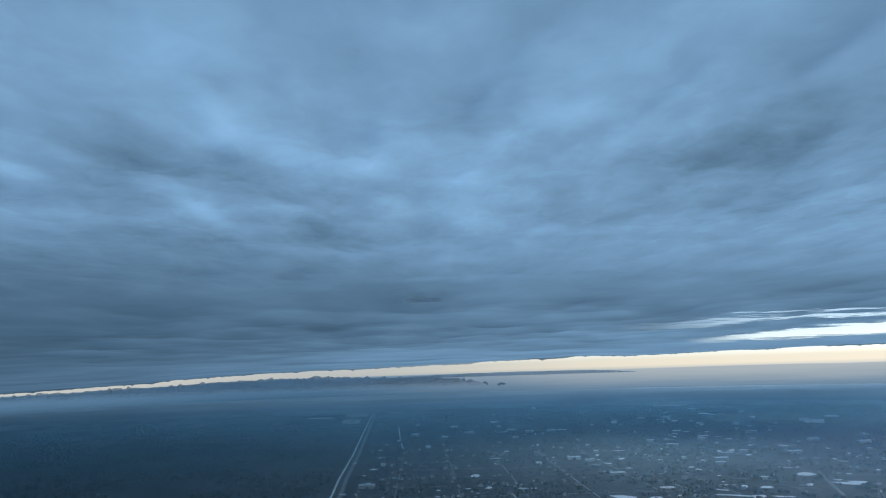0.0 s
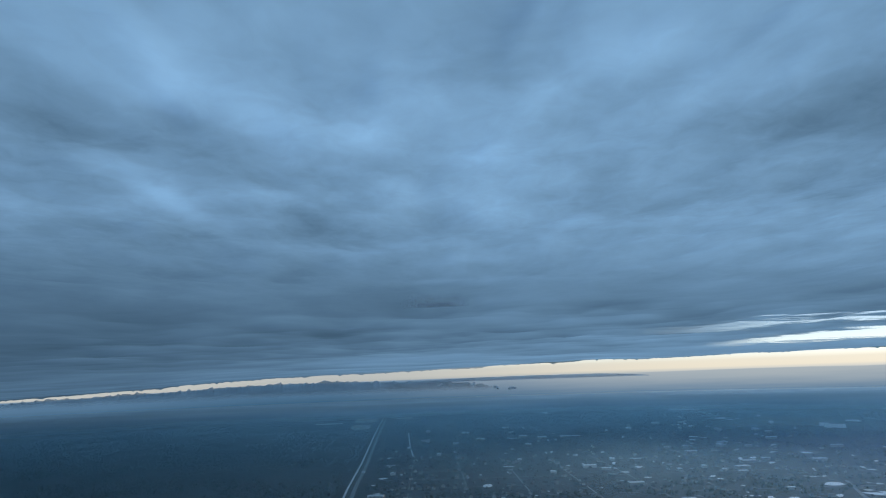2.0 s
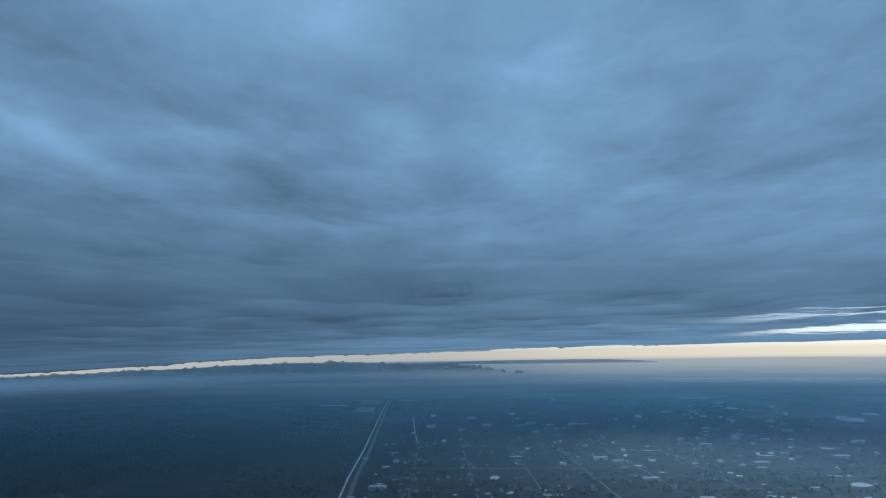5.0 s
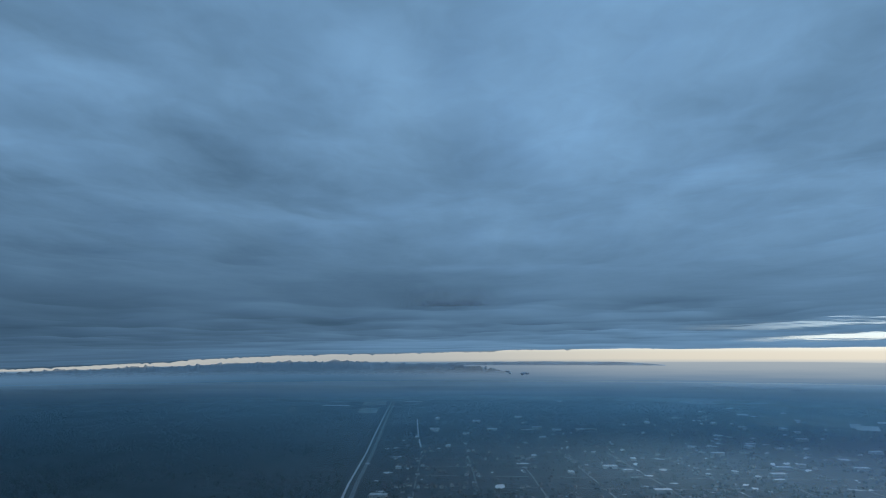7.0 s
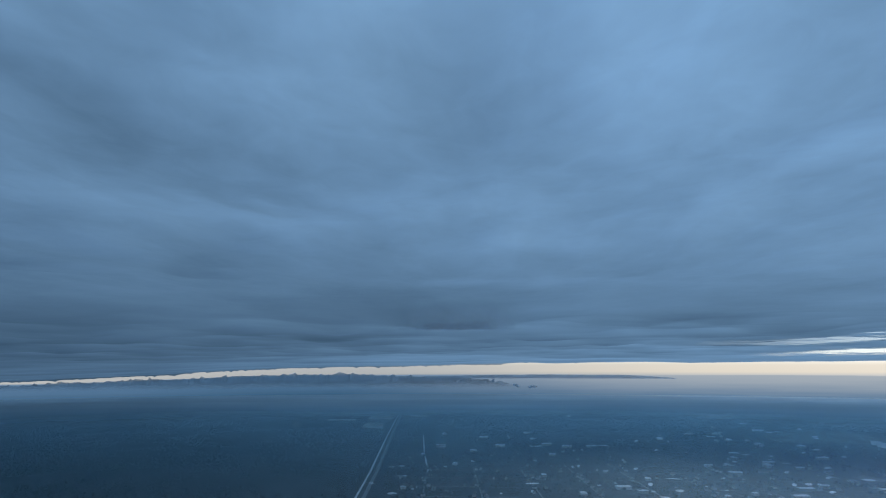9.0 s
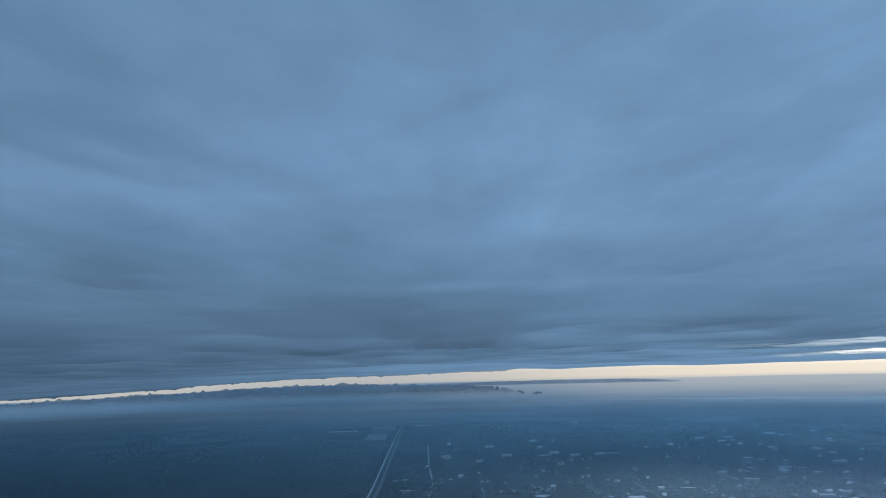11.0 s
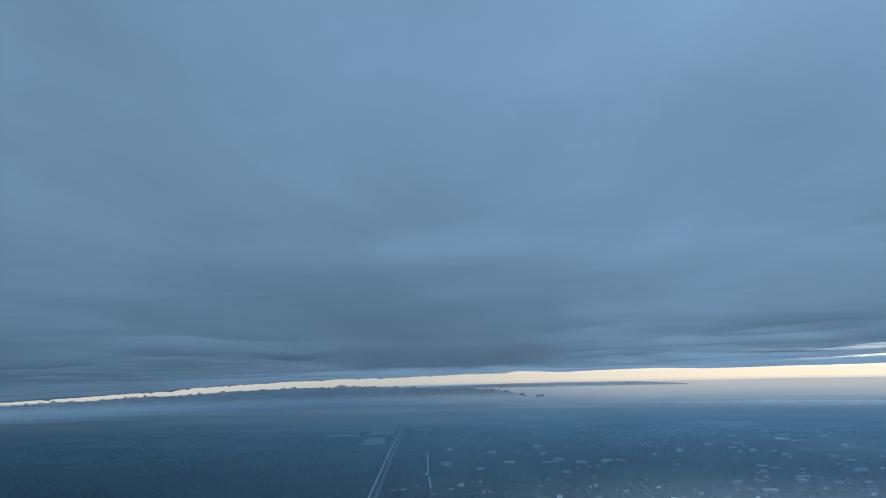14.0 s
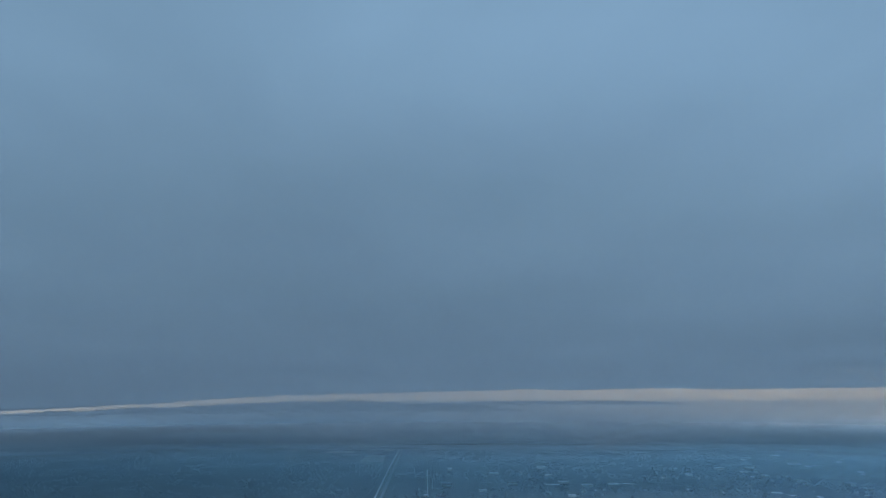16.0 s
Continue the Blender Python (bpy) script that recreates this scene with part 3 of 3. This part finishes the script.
lot(110, 1057, 20, 19, -6)
lot(127, 1056, 13, 14, -7)
lot(89, 1332, 7, 30, -4)
lot(36, 1313, 7, 15, -2)
lot(-142, 1305, 21, 36, 6)
lot(-134, 1149, 18, 22, 7)
lot(-189, 1400, 16, 26, 8)
lot(-150, 1232, 10, 20, 7)
lot(-88, 1068, 7, 29, 5)
lot(-97, 1015, 10, 18, 5)
lot(-18, 1063, 10, 14, 1)
lot(-18, 1012, 9, 13, 1)
lot(-140, 1049, 5, 18, 8)
lot(-161, 1053, 11, 19, 9)
pond(239, 967, 42, 33, -14)
pond(278, 952, 25, 31, -16)
pond(385, 954, 63, 17, -22)
pond(412, 943, 27, 30, -24)
pond(425, 1016, 11, 34, -23)
pond(451, 1004, 20, 29, -24)
pond(519, 1015, 13, 30, -27)
pond(550, 1412, 10, 46, -21)
pond(577, 1419, 13, 38, -22)
pond(593, 1415, 8, 38, -23)
pond(579, 1345, 12, 34, -23)
pond(422, 1183, 11, 32, -20)
pond(575, 1016, 48, 26, -29)
pond(598, 1022, 37, 26, -30)
pond(300, 1402, 10, 44, -12)
pond(42, 1187, 22, 55, -2)
pond(60, 1071, 14, 29, -3)
lot(196, 1615, 8, 25, -8)
lot(207, 1615, 8, 25, -8)
lot(-13, 1690, 14, 28, 0)
lot(298, 1987, 39, 53, -9)
lot(160, 1971, 39, 25, -5)
lot(543, 1773, 14, 22, -19)
lot(526, 1664, 11, 29, -19)
lot(615, 1853, 20, 35, -20)
lot(672, 1790, 12, 34, -22)
lot(319, 1593, 11, 26, -13)
lot(712, 1618, 11, 27, -26)
lot(605, 1561, 10, 24, -23)
lot(655, 1498, 16, 23, -26)
lot(682, 1462, 10, 15, -28)
lot(360, 1467, 39, 14, -15)
lot(301, 1406, 8, 31, -14)
lot(288, 1338, 9, 28, -14)
lot(581, 1345, 14, 30, -26)
lot(-158, 1608, 21, 24, 6)
lot(-144, 1483, 43, 14, 6)
lot(-177, 1599, 15, 25, 7)
lot(-67, 1606, 10, 17, 2)
pond(382, 3035, 30, 167, -8)
pond(706, 1469, 32, 30, -28)
pond(983, 2224, 21, 55, -25)
pond(908, 2355, 30, 41, -22)
pond(1055, 2475, 22, 92, -24)
pond(951, 2679, 41, 53, -21)
lot(333, 1987, 15, 22, -11)
lot(237, 1961, 22, 21, -8)
lot(222, 1725, 16, 16, -9)
lot(195, 1600, 8, 13, -9)
lot(205, 1599, 8, 12, -9)
lot(248, 1544, 15, 12, -11)
lot(315, 1582, 10, 18, -14)
lot(548, 1766, 18, 34, -20)
lot(514, 1643, 10, 22, -21)
lot(528, 1645, 14, 14, -21)
lot(610, 1851, 23, 29, -21)
lot(624, 1815, 25, 18, -22)
lot(671, 1794, 17, 28, -24)
lot(645, 1734, 18, 17, -24)
lot(653, 1678, 24, 16, -25)
lot(596, 1547, 14, 19, -25)
lot(705, 1610, 13, 21, -28)
lot(641, 1480, 13, 24, -28)
lot(152, 1965, 43, 21, -5)
lot(-9, 1682, 12, 29, 0)
lot(-66, 1604, 12, 19, 3)
lot(59, 1803, 6, 25, -2)
pond(954, 2684, 40, 47, -22)
pond(1051, 2471, 25, 58, -26)
pond(939, 2378, 23, 35, -24)
pond(682, 2219, 35, 45, -19)
pond(801, 2540, 24, 60, -20)
pond(960, 2170, 18, 44, -27)
pond(563, 1104, 34, 62, -27)
scatter = random.Random(77)
for i in range(340):
    x, y = scatter.uniform(-190, 1000), 880 + 1300 * scatter.random() ** 1.7
    if x / y < 0.68 and noise.noise(Vector((x, y, 40)) / 150.0) > -0.05 and not any((x - px) ** 2 + (y - py) ** 2 < (r + 8) ** 2 for px, py, r in PATCHES):
        (pond if scatter.random() < 0.3 else lot)(round(x), round(y), scatter.choice((2, 3, 4, 5, 6, 9)), scatter.choice((4, 6, 8, 11)), round(scatter.uniform(-35, 15)))
for x, y, long, deep, turn in ((325, 3380, 430, 60, 6), (425, 3600, 190, 90, 0), (-36, 3328, 175, 60, -10), (-520, 2806, 112, 45, 0), (-234, 3020, 80, 50, 0)):
    patch("field", x, y, long, deep, FIELD, "long pale frosted strip of land", "field", turn, 4, 0.1)
patch("field", -665, 3710, 270, 210, STUBBLE, "dull brown stubble field in haze", "field", -4, 5, 0.1)
patch("field", -640, 2600, 45, 300, FALLOW, "dull brown stubble field beside dark woods", "field", 14, 5, 0.2)
patch("field", 715, 1480, 55, 70, FALLOW, "dull stubble field at the edge of the suburb", "field", -26, 6, 0.2)
for x, y, long, deep in ((-388, 2990, 92, 320), (-360, 2575, 70, 230)):
    patch("field", x, y, long, deep, STUBBLE, "pale stubble field beside the highway", "field", 5, 4, 0.04)
patch("field", 1000, 2230, 330, 430, FALLOW, "broad dull stubble fields far out in the plain", "field", -28, 9, 0.16)
for x, y, long, deep, turn in ((968, 3010, 125, 210, -17), (1066, 2010, 55, 130, -28), (1068, 2070, 26, 110, -27), (1200, 2160, 40, 60, -27), (900, 2420, 34, 60, -21)):
    patch("pond", x, y, long, deep, WATER, "pond far out in the plain, painted pale for its sky reflection", "pond", turn, 4, 0.15)


# ---- the suburb ----
def house_meshes(w, l, h, rise):
    """Walls and an overhanging gabled roof, about the origin."""
    a, b = w / 2, l / 2
    walls = mesh("wall", [(-a, -b, 0), (a, -b, 0), (a, b, 0), (-a, b, 0), (-a, -b, h), (a, -b, h), (a, b, h), (-a, b, h), (0, -b, h + rise), (0, b, h + rise)],
                 [(0, 1, 5, 8, 4), (2, 3, 7, 9, 6), (1, 2, 6, 5), (3, 0, 4, 7)], WALL)
    o, d = 0.25, 0.12
    e = h - rise * o / a
    roof = mesh("roof", [(-a - o, -b - o, e), (0, -b - o, h + rise), (a + o, -b - o, e), (-a - o, b + o, e), (0, b + o, h + rise), (a + o, b + o, e),
                         (-a - o, -b - o, e + d), (0, -b - o, h + rise + d), (a + o, -b - o, e + d), (-a - o, b + o, e + d), (0, b + o, h + rise + d), (a + o, b + o, e + d)],
                [(0, 3, 4, 1), (1, 4, 5, 2), (6, 7, 10, 9), (7, 8, 11, 10), (0, 6, 9, 3), (2, 5, 11, 8), (0, 1, 7, 6), (1, 2, 8, 7), (3, 9, 10, 4), (4, 10, 11, 5)], ROOF)
    return walls, roof


def hall_meshes(w, l, h):
    a, b = w / 2, l / 2
    walls = mesh("wall", [(-a, -b, 0), (a, -b, 0), (a, b, 0), (-a, b, 0), (-a, -b, h), (a, -b, h), (a, b, h), (-a, b, h)],
                 [(0, 1, 5, 4), (1, 2, 6, 5), (2, 3, 7, 6), (3, 0, 4, 7)], WALL)
    o, r = 0.3, 0.5
    roof = mesh("roof", [(-a - o, -b - o, h), (a + o, -b - o, h), (a + o, b + o, h), (-a - o, b + o, h), (-a - o, -b - o, h + 0.3), (a + o, -b - o, h + 0.3), (a + o, b + o, h + 0.3),
                         (-a - o, b + o, h + 0.3), (0, -b - o, h + 0.3 + r), (0, b + o, h + 0.3 + r)],
                [(0, 1, 5, 4), (1, 2, 6, 5), (2, 3, 7, 6), (3, 0, 4, 7), (4, 5, 8), (6, 7, 9), (5, 6, 9, 8), (7, 4, 8, 9)], SHEET)
    return walls, roof


def free(x, y, gap=3.0):
    if any((x - px) ** 2 + (y - py) ** 2 < (r + gap) ** 2 for px, py, r in PATCHES):
        return False
    return not any(abs(x - np.interp(y, [p[1] for p in HIGHWAY], [p[0] for p in HIGHWAY])) < 20 for _ in (0,))


def build(name, kinds, label, category, group, x, y, turn):
    ob = tagged(new(name), label, category, group)
    ob.matrix_basis = pose(x, y, 0, 0, 0, turn)
    walls, roof = kinds
    part("wall", walls, ob)
    part("roof", roof, ob)
    return ob


rng = random.Random(21)
HOUSES = [house_meshes(4.5, 6.0, 2.6, 1.6), house_meshes(5.0, 8.0, 2.8, 1.8), house_meshes(6.0, 7.0, 3.2, 2.0)]
HALLS = [hall_meshes(9, 16, 4), hall_meshes(13, 24, 5), hall_meshes(8, 10, 4)]
made = 0
while made < 230:
    x, y = rng.uniform(-150, 760), 1000 + 620 * rng.random() ** 1.2
    x, y = (round(x / 95) * 95 + rng.choice((-7, 7)) + rng.uniform(-3, 3), y) if rng.random() < 0.5 else (x, 1000 + round((y - 1000) / 92) * 92 + rng.choice((-7, 7)))
    if free(x, y):
        build("house", rng.choice(HOUSES), "small gabled house in the suburb", "house", "houses of the suburb", x, y, rng.choice((0, 90)) + rng.uniform(-6, 6))
        made += 1
made = 0
while made < 60:
    x, y = rng.uniform(-140, 1000), rng.uniform(1050, 2300)
    if free(x, y, 8):
        build("warehouse", rng.choice(HALLS), "low warehouse with a pale metal roof", "warehouse", "warehouses of the suburb", x, y, rng.choice((0, 90)) + rng.uniform(-8, 8))
        made += 1


def far_roofs():
    """Roofs too many and too far to count."""
    verts, faces = [], []
    n = 0
    while n < 3600:
        x, y = rng.uniform(-900, 1700), 900 + 2300 * rng.random() ** 1.6
        crowd = noise.noise(Vector((x, y, 0)) / 160.0) + (0.25 if x > -140 else -0.35)
        if crowd < 0.22 or not free(x, y):
            continue
        w, l, h = rng.uniform(1.2, 2.6), rng.uniform(1.6, 4.2), rng.uniform(2.2, 3.4)
        c, s = math.cos(n), math.sin(n)
        k = len(verts)
        verts += [(x + px * c - py * s, y + px * s + py * c, pz) for px, py, pz in
                  ((-w, -l, 0), (w, -l, 0), (w, l, 0), (-w, l, 0), (-w, -l, h), (w, -l, h), (w, l, h), (-w, l, h), (0, -l, h + w * 0.5), (0, l, h + w * 0.5))]
        faces += [tuple(k + i for i in f) for f in ((0, 1, 5, 8, 4), (2, 3, 7, 9, 6), (1, 2, 6, 5), (3, 0, 4, 7), (5, 6, 9, 8), (7, 4, 8, 9))]
        n += 1
    return thing("far_roofs", mesh("far_roofs", verts, faces, FARROOF), "many small far roofs scattered over the plain", "houses", kind="stuff")


def far_roof_material():
    k = Nodes("far_roof")
    one = k.t.nodes.new("ShaderNodeNewGeometry").outputs["Random Per Island"]
    col = k.ramp(one, (0.0, (0.05, 0.055, 0.06)), (0.8, (0.08, 0.085, 0.09)), (0.95, (0.20, 0.20, 0.20)), (1.0, (0.75, 0.76, 0.77)))
    col = k.mix(k.math("MULTIPLY", k.noise(k.place, 0.6, 4), 0.5), col, (0.06, 0.06, 0.06))
    return k.done(k.shader("ShaderNodeBsdfPrincipled", Base_Color=col, Roughness=0.7))


FARROOF = far_roof_material()
far_roofs()


def woods():
    """Tree crowns of the woods and hedgerows: uneven clumps, joined."""
    rng = random.Random(5)
    shapes = []
    for i in range(6):
        bm = bmesh.new()
        bmesh.ops.create_icosphere(bm, subdivisions=1, radius=1.0)
        for v in bm.verts:
            d = 1 + rng.uniform(-0.35, 0.3)
            v.co = Vector((v.co.x * d, v.co.y * d, 0.95 + v.co.z * d * (1.1 if v.co.z > 0 else 0.95)))
        bm.verts.index_update()
        shapes.append((np.array([v.co for v in bm.verts]), [tuple(v.index for v in f.verts) for f in bm.faces]))
        bm.free()
    verts, faces, n = [], [], 0
    while n < 14000:
        x, y = rng.uniform(-1500, 1500), 850 + 2600 * rng.random() ** 1.7
        p = Vector((x, y, 0))
        grow = noise.fractal(p / 190.0, 0.8, 2.0, 3) + (0.18 if x < -200 else -0.02)
        if grow < 0.05 or not free(x, y, 2):
            continue
        co, fs = shapes[rng.randrange(6)]
        r = rng.uniform(1.0, 2.3)
        verts += (co * (r, r, r * rng.uniform(0.9, 1.5)) + (x, y, 0)).tolist()
        faces += [tuple(n * 12 + i for i in f) for f in fs]
        n += 1
    return thing("woods", mesh("woods", verts, faces, LEAF), "dark bare winter woods and hedges on the plain", "trees", kind="stuff")


woods()
